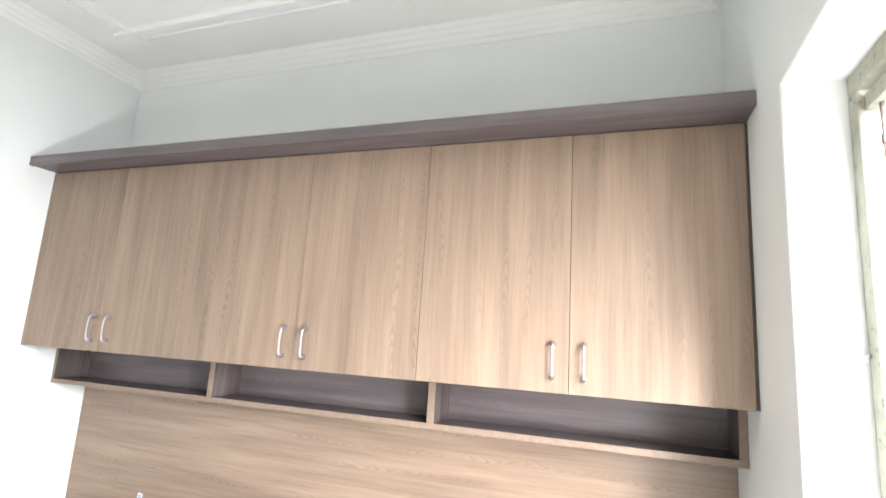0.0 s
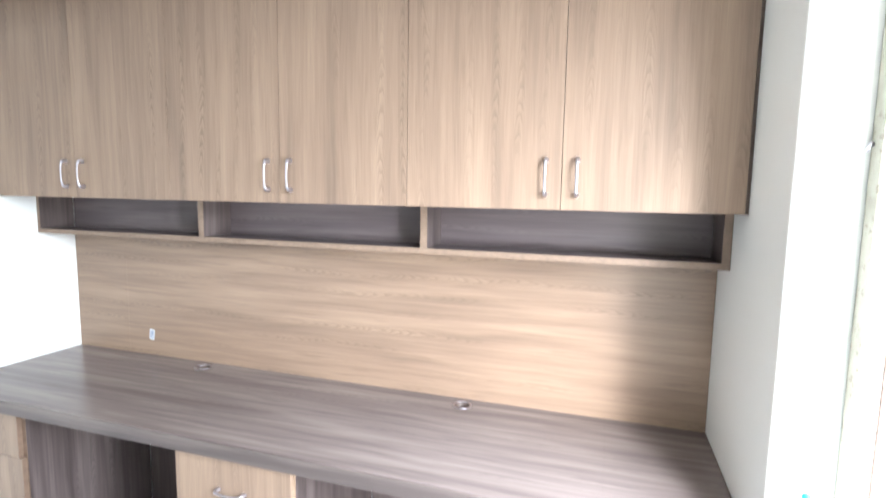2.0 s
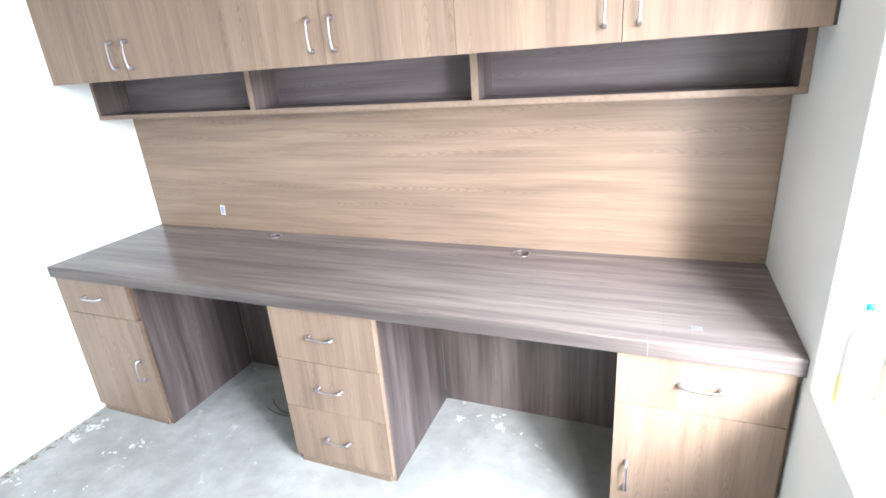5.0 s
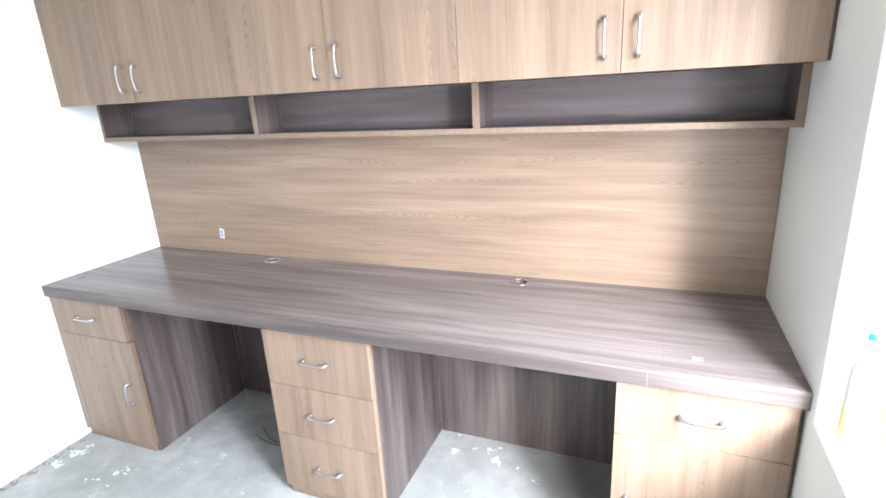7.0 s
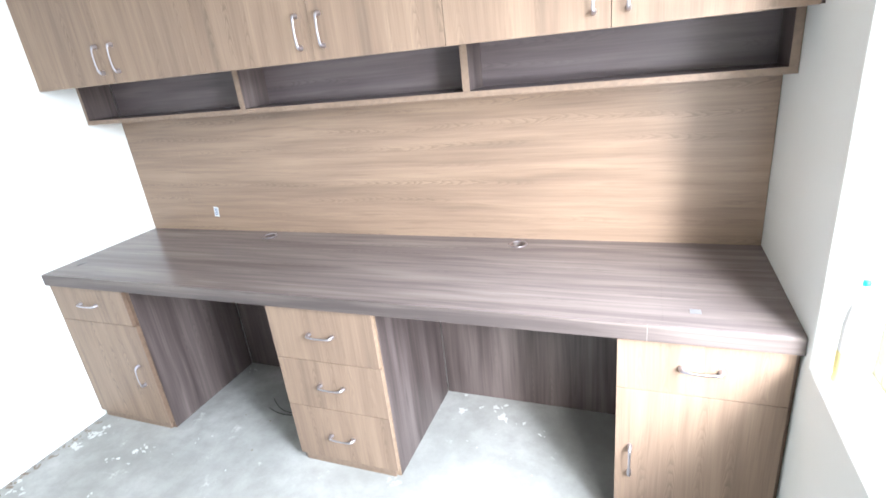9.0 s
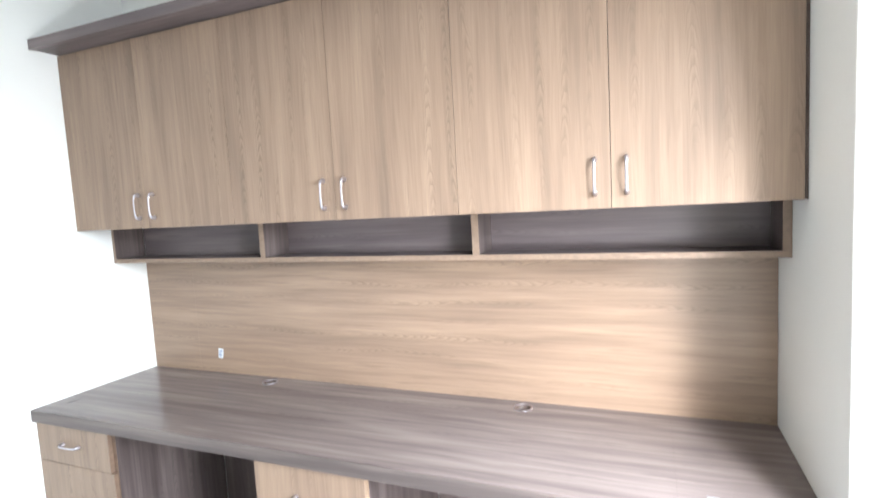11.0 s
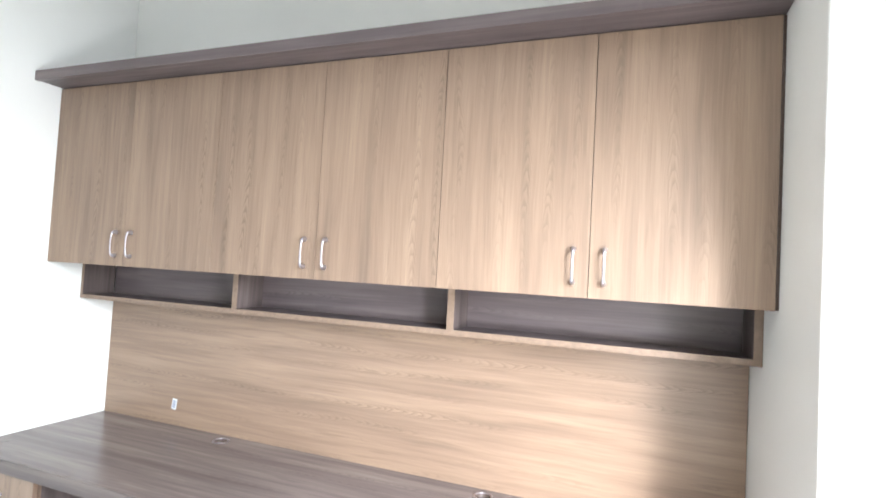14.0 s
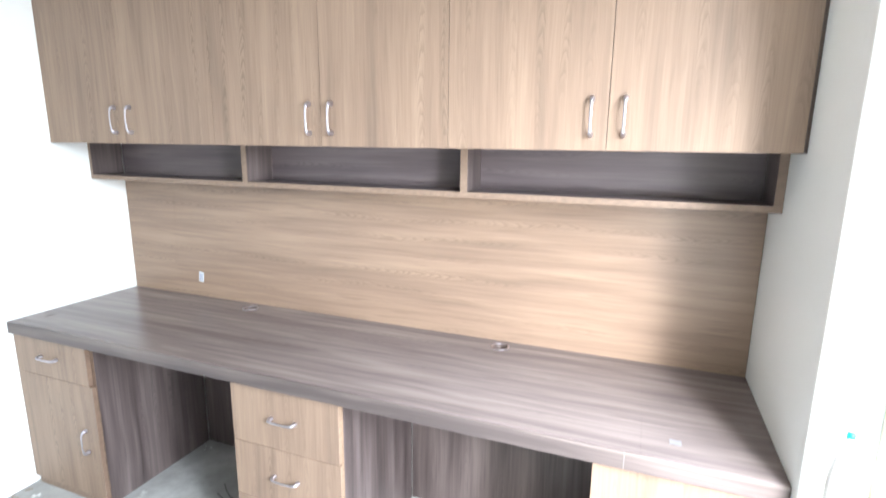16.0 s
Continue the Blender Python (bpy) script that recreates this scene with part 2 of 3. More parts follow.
rubber = plain("black_cable_sheath", (0.03, 0.03, 0.03), 0.5)
white_plastic = plain("white_plastic", (0.82, 0.82, 0.80), 0.35)
teal_plastic = plain("teal_plastic", (0.02, 0.42, 0.36), 0.35)
yellow_paper = plain("yellow_label", (0.86, 0.74, 0.32), 0.5)
flake_white = plain("dried_white_paint", (0.60, 0.61, 0.59), 0.6)
glue_mark = plain("pale_sticker_residue", (0.200, 0.197, 0.200), 0.35)
joint_pale = plain("pale_glue_line", (0.205, 0.190, 0.180), 0.5)
scuff_dark = plain("dark_scuff", (0.075, 0.058, 0.052), 0.6)
mortar = plain("brown_mortar", (0.27, 0.22, 0.17), 0.9, 0.0, 90.0, 0.3)
paving = plain("pale_paving", (0.52, 0.50, 0.46), 0.8, 0.0, 3.0, 0.25)
brick_red = plain("red_brown_chip", (0.34, 0.13, 0.08), 0.8)


# Mesh helpers
def box(bm, x0, x1, y0, y1, z0, z1, bevel=0.0):
    """One box added to bm, its edges rounded when bevel is set."""
    made = bmesh.ops.create_cube(bm, size=1.0)["verts"]
    for v in made:
        v.co = Vector(((x0 + x1) / 2 + v.co.x * (x1 - x0), (y0 + y1) / 2 + v.co.y * (y1 - y0), (z0 + z1) / 2 + v.co.z * (z1 - z0)))
    if bevel:
        edges = {e for v in made for e in v.link_edges}
        bmesh.ops.bevel(bm, geom=list(edges), offset=bevel, segments=2, profile=0.5, affect="EDGES")
    return bm


def boxes(*rows, bevel=0.0):
    bm = bmesh.new()
    for r in rows:
        box(bm, *r, bevel=bevel)
    return bm


def to_mesh(name, bm, mat, smooth=False):
    me = bpy.data.meshes.new(name)
    bmesh.ops.recalc_face_normals(bm, faces=bm.faces[:])
    bm.to_mesh(me)
    bm.free()
    me.materials.append(mat)
    if smooth:
        for p in me.polygons:
            p.use_smooth = True
    return me


BASES = {}


def thing(name, base, label, category, group="", kind=""):
    """A thing made of parts: an Empty at its base."""
    ob = new(name)
    ob.empty_display_size = 0.05
    ob.location = base
    BASES[ob] = Vector(base)
    return tagged(ob, label, category, group, kind)


def part(name, bm, mat, parent, label="", smooth=False):
    """One mesh under a thing or a part, given in room coordinates."""
    base = BASES[parent]
    bmesh.ops.translate(bm, verts=bm.verts[:], vec=-base)
    ob = new(name, to_mesh(name, bm, mat, smooth))
    ob.parent = parent
    BASES[ob] = base
    return tagged(ob, label) if label else ob


def solo(name, bm, mat, label="", category="", kind="", group="", base=None, smooth=False):
    """A thing of one mesh, given in room coordinates."""
    if base:
        bmesh.ops.translate(bm, verts=bm.verts[:], vec=-Vector(base))
    ob = new(name, to_mesh(name, bm, mat, smooth))
    if base:
        ob.location = base
    BASES[ob] = Vector(base or (0, 0, 0))
    return tagged(ob, label, category, group, kind)


def sweep(points, normals, half_w, half_t, sides=10, closed_ends=True):
    """A tube of elliptic section along points; half_w lies across (side), half_t along the path's normal."""
    bm = bmesh.new()
    loops = []
    for i, p in enumerate(points):
        a = points[max(i - 1, 0)]
        c = points[min(i + 1, len(points) - 1)]
        t = (Vector(c) - Vector(a)).normalized()
        side = normals[i]
        up = side.cross(t).normalized()
        loops.append([bm.verts.new(Vector(p) + side * (math.cos(k * math.tau / sides) * half_w[i]) + up * (math.sin(k * math.tau / sides) * half_t[i])) for k in range(sides)])
    for l0, l1 in zip(loops, loops[1:]):
        for k in range(sides):
            bm.faces.new((l0[k], l0[(k + 1) % sides], l1[(k + 1) % sides], l1[k]))
    if closed_ends:
        bm.faces.new(loops[0])
        bm.faces.new(loops[-1][::-1])
    return bm


def bow_handle(centre, along):
    """A bow handle 112 mm long on a face that looks to -y; along is 'x' or 'z'."""
    u = Vector((1, 0, 0)) if along == "x" else Vector((0, 0, 1))
    side = Vector((0, 0, 1)) if along == "x" else Vector((1, 0, 0))
    out = Vector((0, -1, 0))
    c = Vector(centre)
    pts, wid, thk = [], [], []
    # along, off the face, half width, half thickness: flared feet that run into a slim bow
    steps = [(-0.0475, 0.0, 0.0072, 0.0092), (-0.0477, 0.004, 0.0070, 0.0090), (-0.0478, 0.009, 0.0066, 0.0082), (-0.0475, 0.0140, 0.0060, 0.0070), (-0.0460, 0.0185, 0.0054, 0.0056), (-0.0425, 0.0220, 0.0047, 0.0042),
             (-0.0360, 0.0245, 0.0040, 0.0028), (-0.0270, 0.0260, 0.0037, 0.0020), (-0.0150, 0.0270, 0.0035, 0.0016), (0.0, 0.0274, 0.0035, 0.0016)]
    steps += [(-a, h, r, q) for a, h, r, q in steps[-2::-1]]
    for a, h, r, q in steps:
        pts.append(c + u * a + out * h)
        wid.append(r)
        thk.append(q)
    return sweep(pts, [side] * len(pts), wid, thk, 12)


def disc(bm, centre, radius, z, sides=40):
    return [bm.verts.new((centre[0] + math.cos(k * math.tau / sides) * radius, centre[1] + math.sin(k * math.tau / sides) * radius, z)) for k in range(sides)]


def board_with_holes(x0, x1, y0, y1, z0, z1, holes):
    """A board with round holes through it."""
    bm = bmesh.new()
    rings = [[bm.verts.new(c) for c in ((x0, y0, z1), (x1, y0, z1), (x1, y1, z1), (x0, y1, z1))]]
    rings += [disc(bm, h[:2], h[2], z1) for h in holes]
    edges = [bm.edges.new((r[i], r[(i + 1) % len(r)])) for r in rings for i in range(len(r))]
    bmesh.ops.triangle_fill(bm, use_beauty=True, use_dissolve=False, edges=edges)
    for f in [f for f in bm.faces if any((f.calc_center_median().xy - Vector(h[:2])).length < h[2] * 0.97 for h in holes)]:
        bm.faces.remove(f)
    top = bm.faces[:]
    made = bmesh.ops.extrude_face_region(bm, geom=top)["geom"]
    for v in made:
        if isinstance(v, bmesh.types.BMVert):
            v.co.z = z0
    return bm


def turned(profile, centre, sides=32):
    """A body of revolution about the upright through centre; profile rows of radius, height."""
    bm = bmesh.new()
    rings = [[bm.verts.new((centre[0] + math.cos(k * math.tau / sides) * r, centre[1] + math.sin(k * math.tau / sides) * r, centre[2] + h)) for k in range(sides)] for r, h in profile]
    for a, b in zip(rings, rings[1:]):
        for k in range(sides):
            bm.faces.new((a[k], a[(k + 1) % sides], b[(k + 1) % sides], b[k]))
    return bm


# The room
T = 0.20
solo("floor", boxes((-0.2, W + T, REAR - 0.2, 0.2, -0.12, 0.0)), floor_cement, "bare grey cement floor with dried white paint splashes", "floor", "structure")
solo("ground", boxes((-400, 400, -400, 400, -0.32, -0.30)), paving, "pale sunlit paving outside the window", "ground", "structure")
solo("backdrop", boxes((W + 1.0, W + 90.0, 40.0, 40.2, -0.3, 45.0)), haze, "blank white overcast sky seen through the window", "sky", "structure")
solo("wall_back", boxes((-0.2, W + T, 0.014, 0.2, 0.0, CEIL)), wall_paint, "white painted wall behind the fitted cabinets", "wall", "structure")
solo("wall_left", boxes((-0.2, 0.0, REAR, 0.014, 0.0, CEIL)), wall_paint, "white painted plaster wall beside the desk", "wall", "structure")
solo("wall_rear", boxes((-0.2, W + T, REAR - 0.2, REAR, 0.0, CEIL)), wall_paint, "plain white painted wall", "wall", "structure")


def wall_with_window():
    """The window wall: one skin with an opening through it and softly rounded plaster edges."""
    bm = bmesh.new()
    rnd = random.Random(4)
    cuts = 16
    ys = (REAR, JAMB_FAR, JAMB, 0.014)
    zs = [0.0] + [SILL + (HEAD - SILL) * k / cuts for k in range(cuts + 1)] + [CEIL]
    top = len(zs) - 1
    grid = {}
    for i, y in enumerate(ys):
        for j, z in enumerate(zs):
            wave = rnd.uniform(-0.0016, 0.0016) if i == 2 and 1 < j < top - 1 else 0.0
            for k, x in enumerate((W, W + T)):
                grid[i, j, k] = bm.verts.new((x, y + wave, z))
    for i in range(3):
        for j in range(top):
            if i == 1 and 0 < j < top - 1:
                continue
            for k in (0, 1):
                bm.faces.new([grid[a] for a in ((i, j, k), (i + 1, j, k), (i + 1, j + 1, k), (i, j + 1, k))])
    loop = [(1, j) for j in range(top - 1, 0, -1)] + [(2, j) for j in range(1, top)]
    rim = [(i, 0) for i in range(4)] + [(3, j) for j in range(1, top)] + [(i, top) for i in (3, 2, 1, 0)] + [(0, j) for j in range(top - 1, 0, -1)]
    for ring in (loop, rim):
        for a, b in zip(ring, ring[1:] + ring[:1]):
            bm.faces.new((grid[(*a, 0)], grid[(*b, 0)], grid[(*b, 1)], grid[(*a, 1)]))
    bm.normal_update()
    inner = [e for e in bm.edges if all(abs(v.co.x - W) < 1e-5 and JAMB_FAR - 1e-4 < v.co.y < JAMB + 0.002 and SILL - 1e-4 < v.co.z < HEAD + 1e-4 for v in e.verts)]
    bmesh.ops.bevel(bm, geom=inner, offset=0.009, segments=3, profile=0.5, affect="EDGES")
    return bm


solo("wall_right", wall_with_window(), wall_paint, "white painted wall with a deep window opening", "wall", "structure")


def ceiling():
    """Ceiling slab with the raised double moulding that frames its field."""
    bm = boxes((-0.2, W + T, REAR - 0.2, 0.2, CEIL, CEIL + 0.1))
    xa, xb, ya, yb = 0.285, W - 0.285, REAR + 0.285, -0.285
    for off, wide, deep in ((0.0, 0.020, 0.017), (0.020, 0.040, 0.009), (0.060, 0.022, 0.022)):
        a, b, c, d = xa + off, xb - off, ya + off, yb - off
        for r in ((a, b, d - wide, d), (a, b, c, c + wide), (a, a + wide, c + wide, d - wide), (b - wide, b, c + wide, d - wide)):
            box(bm, *r, CEIL - deep, CEIL + 0.002, bevel=0.003)
    for x in (xa + 0.041, xb - 0.041):
        for y in (ya + 0.041, yb - 0.041):
            box(bm, x - 0.048, x + 0.048, y - 0.048, y + 0.048, CEIL - 0.030, CEIL + 0.002, bevel=0.003)
    return bm


solo("ceiling", ceiling(), ceiling_paint, "white plaster ceiling with a raised rectangular moulding", "ceiling", "structure")


def cove(name, start, end, inward):
    """Stepped plaster cornice between wall and ceiling."""
    steps = [(0.0, -0.068), (0.005, -0.066), (0.015, -0.052), (0.021, -0.050), (0.034, -0.034), (0.041, -0.031), (0.056, -0.016), (0.063, -0.013), (0.078, 0.0), (0.0, 0.0)]
    bm = bmesh.new()
    a, b, n = Vector(start), Vector(end), Vector(inward)
    along = (b - a).normalized()
    loops = []
    for p, s in ((a, 1), (b, -1)):
        loops.append([bm.verts.new(p + n * d + along * (s * d) + Vector((0, 0, h))) for d, h in steps])
    for i in range(len(steps)):
        j = (i + 1) % len(steps)
        bm.faces.new((loops[0][i], loops[0][j], loops[1][j], loops[1][i]))
    for l in loops:
        bm.faces.new(l)
    return solo(name, bm, ceiling_paint, "white stepped plaster cornice", "cornice", "structure")


CZ = CEIL - 0.001
cove("trim", (0, 0.013, CZ), (W, 0.013, CZ), (0, -1, 0))
cove("trim", (0, REAR, CZ), (0, 0.013, CZ), (1, 0, 0))
cove("trim", (W, REAR, CZ), (W, 0.013, CZ), (-1, 0, 0))
cove("trim", (0, REAR, CZ), (W, REAR, CZ), (0, 1, 0))


def window():
    """Old timber window set in the outer part of the opening, with upright iron bars."""
    w = thing("window_1", (W + 0.15, (JAMB + JAMB_FAR) / 2, SILL), "old window frame with chipped grey paint and rusty bars", "window", kind="structure")
    x0, x1 = W + 0.118, W + 0.175
    f = 0.046
    part("window_frame", boxes((x0, x1, JAMB - f, JAMB - 0.001, SILL, HEAD - f), bevel=0.004), frame_paint, w)
    part("window_frame", boxes((x0, x1, JAMB_FAR + 0.001, JAMB_FAR + f, SILL, HEAD - f), bevel=0.004), frame_paint, w)
    part("window_frame", boxes((x0, x1, JAMB_FAR + 0.001, JAMB - 0.001, HEAD - f, HEAD - 0.001), bevel=0.004), frame_paint, w)
    part("window_sill", boxes((x0, x1 + 0.02, JAMB_FAR + f, JAMB - f, SILL, SILL + 0.035), bevel=0.004), frame_paint, w)
    part("transom", boxes((x0 + 0.012, x1 - 0.008, JAMB_FAR + f, JAMB - f, HEAD - f - 0.045, HEAD - f - 0.012), bevel=0.003), frame_paint, w)
    pin = [Vector((x0 + 0.004 - 0.016 * q / 5, JAMB - 0.010 - 0.010 * q / 5, 1.612 + 0.010 * math.sin(q * 0.7))) for q in range(6)]
    part("hook", sweep(pin, [Vector((0, 0, 1))] * 6, [0.0035] * 6, [0.0035] * 6, 8), steel, w, "small bent steel hook", smooth=True)
    mid = (JAMB + JAMB_FAR) / 2
    part("mullion", boxes((x0 + 0.004, x1 - 0.004, mid - 0.025, mid + 0.025, SILL + 0.035, HEAD - f - 0.045), bevel=0.004), frame_paint, w)
    # the unseen far half holds an added sash; the near half stands open behind upright bars
    a, b = JAMB_FAR + f, mid - 0.025
    sash = part("sash", boxes((x0 + 0.016, x1 - 0.012, a + 0.028, b - 0.028, SILL + 0.036, SILL + 0.066), (x0 + 0.016, x1 - 0.012, a + 0.028, b - 0.028, HEAD - f - 0.076, HEAD - f - 0.046), bevel=0.003), frame_paint, w)
    for y in (a, b - 0.028):
        part("stile", boxes((x0 + 0.016, x1 - 0.012, y + 0.001, y + 0.027, SILL + 0.036, HEAD - f - 0.046), bevel=0.003), frame_paint, sash)
    for y in (-0.714, -1.06, -1.40):
        low, high = SILL + 0.036, HEAD - f - 0.046
        bar_pts = [Vector((x0 + 0.026, y + 0.002 * math.sin(q * 1.7), low + (high - low) * q / 8)) for q in range(9)]
        bar = part("bar", sweep(bar_pts, [Vector((0, 1, 0))] * 9, [0.0046] * 9, [0.0046] * 9, 8), iron, w, "thin rusty brown iron bar", smooth=True)
        part("collar", turned([(0.0046, 0.0), (0.0066, 0.003), (0.0066, 0.018), (0.0046, 0.021)], (x0 + 0.026, y, high - 0.085), 12), iron, bar, smooth=True)
    return w


window()


# The fitted furniture
def wall_cabinet(x0, xm, x1, hinge_gap, group="wall cabinets"):
    """A wall unit with two flat doors and a bow handle on each."""
    z0, z1, yf = 1.476, 2.246, -0.322
    c = thing("wall_cabinet", ((x0 + x1) / 2, -0.15, z0), "tan wood-grain wall cabinet with two closed doors and steel handles", "cabinet", group)
    yb = yf + 0.0185
    last = x1 > W - 0.02
    right = W - 0.001 if last else x1
    part("body", boxes((x0 + 0.0005, x0 + 0.018, yb, 0.0, z0, z1 - 0.002), (right - 0.018, right - 0.0005, yb, 0.0, z0, z1 - 0.002), (x0 + 0.018, right - 0.018, yb, 0.0, z0, z0 + 0.018),
                       (x0 + 0.018, right - 0.018, yb, 0.0, z1 - 0.02, z1 - 0.002), (x0 + 0.018, right - 0.018, -0.012, 0.0, z0 + 0.018, z1 - 0.02)), edge_dark, c, "dark carcass behind the doors")
    xr = 2.757 if last else x1
    if last:
        part("filler_strip", boxes((2.7578, W - 0.0005, yf + 0.004, yb, z0, z1 - 0.004)), edge_dark, c, "dark brown filler strip")
    for a, b, hx in ((x0, xm, xm - 0.044), (xm, xr, xm + 0.042)):
        ga = hinge_gap / 2 if a > 0 else 0.0005
        d = part("door", boxes((a + ga, b - hinge_gap / 2, yf, yf + 0.018, z0 - 0.001, z1 - 0.004), bevel=0.0008), oak_up, c)
        part("handle", bow_handle((hx, yf + 0.001, 1.566), "z"), steel, d, "satin steel bow handle", smooth=True)
    return c


wall_cabinet(0.0, 0.457, 0.9155, 0.0012)
wall_cabinet(0.9155, 1.379, 1.833, 0.0018)
wall_cabinet(1.833, 2.296, W, 0.0020)

# Dark crown board over the wall cabinets
crown = thing("crown_board", (W / 2, -0.2, 2.246), "dark grey-brown wood-grain board topping the wall cabinets", "shelf")
part("board", boxes((0.001, W - 0.001, -0.414, 0.010, 2.246, 2.283), bevel=0.0008), ash_flat, crown)
part("edge_strip", boxes((0.001, W - 0.001, -0.434, -0.414, 2.243, 2.284), bevel=0.0015), ash_flat, crown)


def open_shelf():
    """A low open shelf in three bays under the wall cabinets, with tan edge bands."""
    z0, z1, yf = 1.310, 1.475, -0.166
    s = thing("open_shelf", (W / 2, -0.08, z0), "empty open shelf in three bays, dark inside with tan edges", "shelf")
    yi = yf + 0.002
    t = 0.019
    part("back_board", boxes((0.019, W - 0.024, -0.010, -0.0005, z0 + t, z1)), ash_flat, s, "dark grey-brown back board")
    part("bottom_board", boxes((0.001, W - 0.001, yi, -0.0005, z0 + 0.0005, z0 + t)), ash_flat, s, "dark grey-brown bottom board")
    part("edge_strip", boxes((0.001, W - 0.001, yf, yi - 0.0002, z0, z0 + t + 0.0005), bevel=0.0006), edge_tan, s, "tan edge band")
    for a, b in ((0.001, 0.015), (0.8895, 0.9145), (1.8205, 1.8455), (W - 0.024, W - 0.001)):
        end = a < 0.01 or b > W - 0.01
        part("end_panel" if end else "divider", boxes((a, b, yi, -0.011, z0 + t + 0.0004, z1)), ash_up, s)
        part("edge_strip", boxes((a, b, yf, yi - 0.0002, z0 + t + 0.001, z1), bevel=0.0006), edge_tan, s, "tan edge band")
    return s


open_shelf()

# Tan wall panel between desk and shelf, in two lengths
panel = thing("wall_panel", (W / 2, 0.0, 0.75), "tan wood-grain laminate panel with level grain behind the desk", "panel")
part("panel_board", boxes((0.0015, 0.3135, 0.0, 0.0135, 0.70, 1.31), bevel=0.0004), oak_flat_lit, panel)
part("panel_board", boxes((0.3140, W - 0.0015, 0.0, 0.0135, 0.70, 1.31), bevel=0.0004), oak_flat_lit, panel)

# Desk top: long board, end board, and the built-up front edge
desk = thing("desk_top", (W / 2, -0.3, 0.702), "long dark grey-brown wood-grain desk top with two cable holes", "desk")
GROMMETS = ((0.791, -0.062), (1.953, -0.062))
part("top_board", board_with_holes(0.001, 2.4489, -0.586, -0.0005, 0.732, 0.750, [(*g, 0.030) for g in GROMMETS]), desk_ash_lit, desk)
part("top_board", boxes((2.4490, W - 0.001, -0.586, -0.0005, 0.732, 0.7502), bevel=0.0003), desk_ash_lit, desk)
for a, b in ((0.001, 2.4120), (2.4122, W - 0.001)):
    part("edge_strip", boxes((a, b, -0.594, -0.586, 0.702, 0.7503), bevel=0.0014), edge_ash_dim, desk)
part("joint_line", boxes((2.4112, 2.4130, -0.5944, -0.590, 0.703, 0.7496)), joint_pale, desk, "pale glue line in the edge band")
part("support_rail", boxes((0.001, W - 0.001, -0.586, -0.562, 0.702, 0.732)), edge_dark, desk, "dark rail under the front edge")


def grommet(x, y, turn):
    """A round steel cable ring with its half cap lying askew in the hole."""
    g = thing("cable_grommet", (x, y, 0.75), "round chrome cable grommet let into the desk top", "grommet", "desk grommets")
    part("ring", turned([(0.0275, 0.0003), (0.0272, 0.0014), (0.0282, 0.0026), (0.0330, 0.0026), (0.0345, 0.0014), (0.0346, 0.0002), (0.0275, 0.0003)], (x, y, 0.75), 40), steel, g, smooth=True)
    # sleeve and cap are coloured dark to put shade inside the hole
    part("sleeve", turned([(0.0264, -0.020), (0.0264, 0.0002), (0.0296, 0.0001), (0.0296, -0.020), (0.0264, -0.020)], (x, y, 0.75), 40), edge_dark, g, "sleeve inside the ring, darkened as shade in the hole", smooth=True)
    bm = bmesh.new()
    n = 20
    top = [bm.verts.new((math.cos(math.pi * k / n) * 0.0255, math.sin(math.pi * k / n) * 0.0255, 0.0)) for k in range(n + 1)]
    f = bm.faces.new(top)
    ex = bmesh.ops.extrude_face_region(bm, geom=[f])["geom"]
    bmesh.ops.translate(bm, verts=[v for v in ex if isinstance(v, bmesh.types.BMVert)], vec=(0, 0, -0.003))
    bmesh.ops.transform(bm, matrix=pose(x, y, 0.7400, 24, 4, turn), verts=bm.verts[:])
    part("cap", bm, edge_dark, g, "half-moon cap tilted into the hole, darkened as shade")
    return g


grommet(*GROMMETS[0], 200)
grommet(*GROMMETS[1], 175)


def pedestal(x0, x1, fronts, label, side_left, side_right, band, band_label):
    """A floor unit under the desk. fronts: rows of part name, low and high edge, handle centre and its direction."""
    yf, zt = -0.578, 0.702
    yb = yf + 0.0185
    p = thing("pedestal", ((x0 + x1) / 2, -0.3, 0.0), label, "cabinet", "desk pedestals")
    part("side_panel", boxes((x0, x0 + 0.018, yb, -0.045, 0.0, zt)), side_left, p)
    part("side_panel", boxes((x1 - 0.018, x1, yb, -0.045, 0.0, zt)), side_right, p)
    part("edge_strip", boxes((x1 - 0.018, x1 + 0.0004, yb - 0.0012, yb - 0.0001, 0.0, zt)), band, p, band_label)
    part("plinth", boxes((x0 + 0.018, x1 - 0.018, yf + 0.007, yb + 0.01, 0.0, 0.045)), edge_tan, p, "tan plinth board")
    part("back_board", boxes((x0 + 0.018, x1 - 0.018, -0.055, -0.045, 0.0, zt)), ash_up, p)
    part("bottom_board", boxes((x0 + 0.018, x1 - 0.018, yb + 0.01, -0.055, 0.03, 0.048)), ash_flat, p)
    for name, lo, hi, hx, hz, way, xa, xb in fronts:
        d = part(name, boxes((xa, xb, yf, yb - 0.0015, lo + 0.0012, hi - 0.0012), bevel=0.0008), oak_up, p)
        part("edge_strip", boxes((xb + 0.0001, xb + 0.0007, yf + 0.0006, yb - 0.0016, lo + 0.0016, hi - 0.0016)), band, d, band_label)
        part("handle", bow_handle((hx, yf + 0.001, hz), way), steel, d, "satin steel bow handle", smooth=True)
    return p


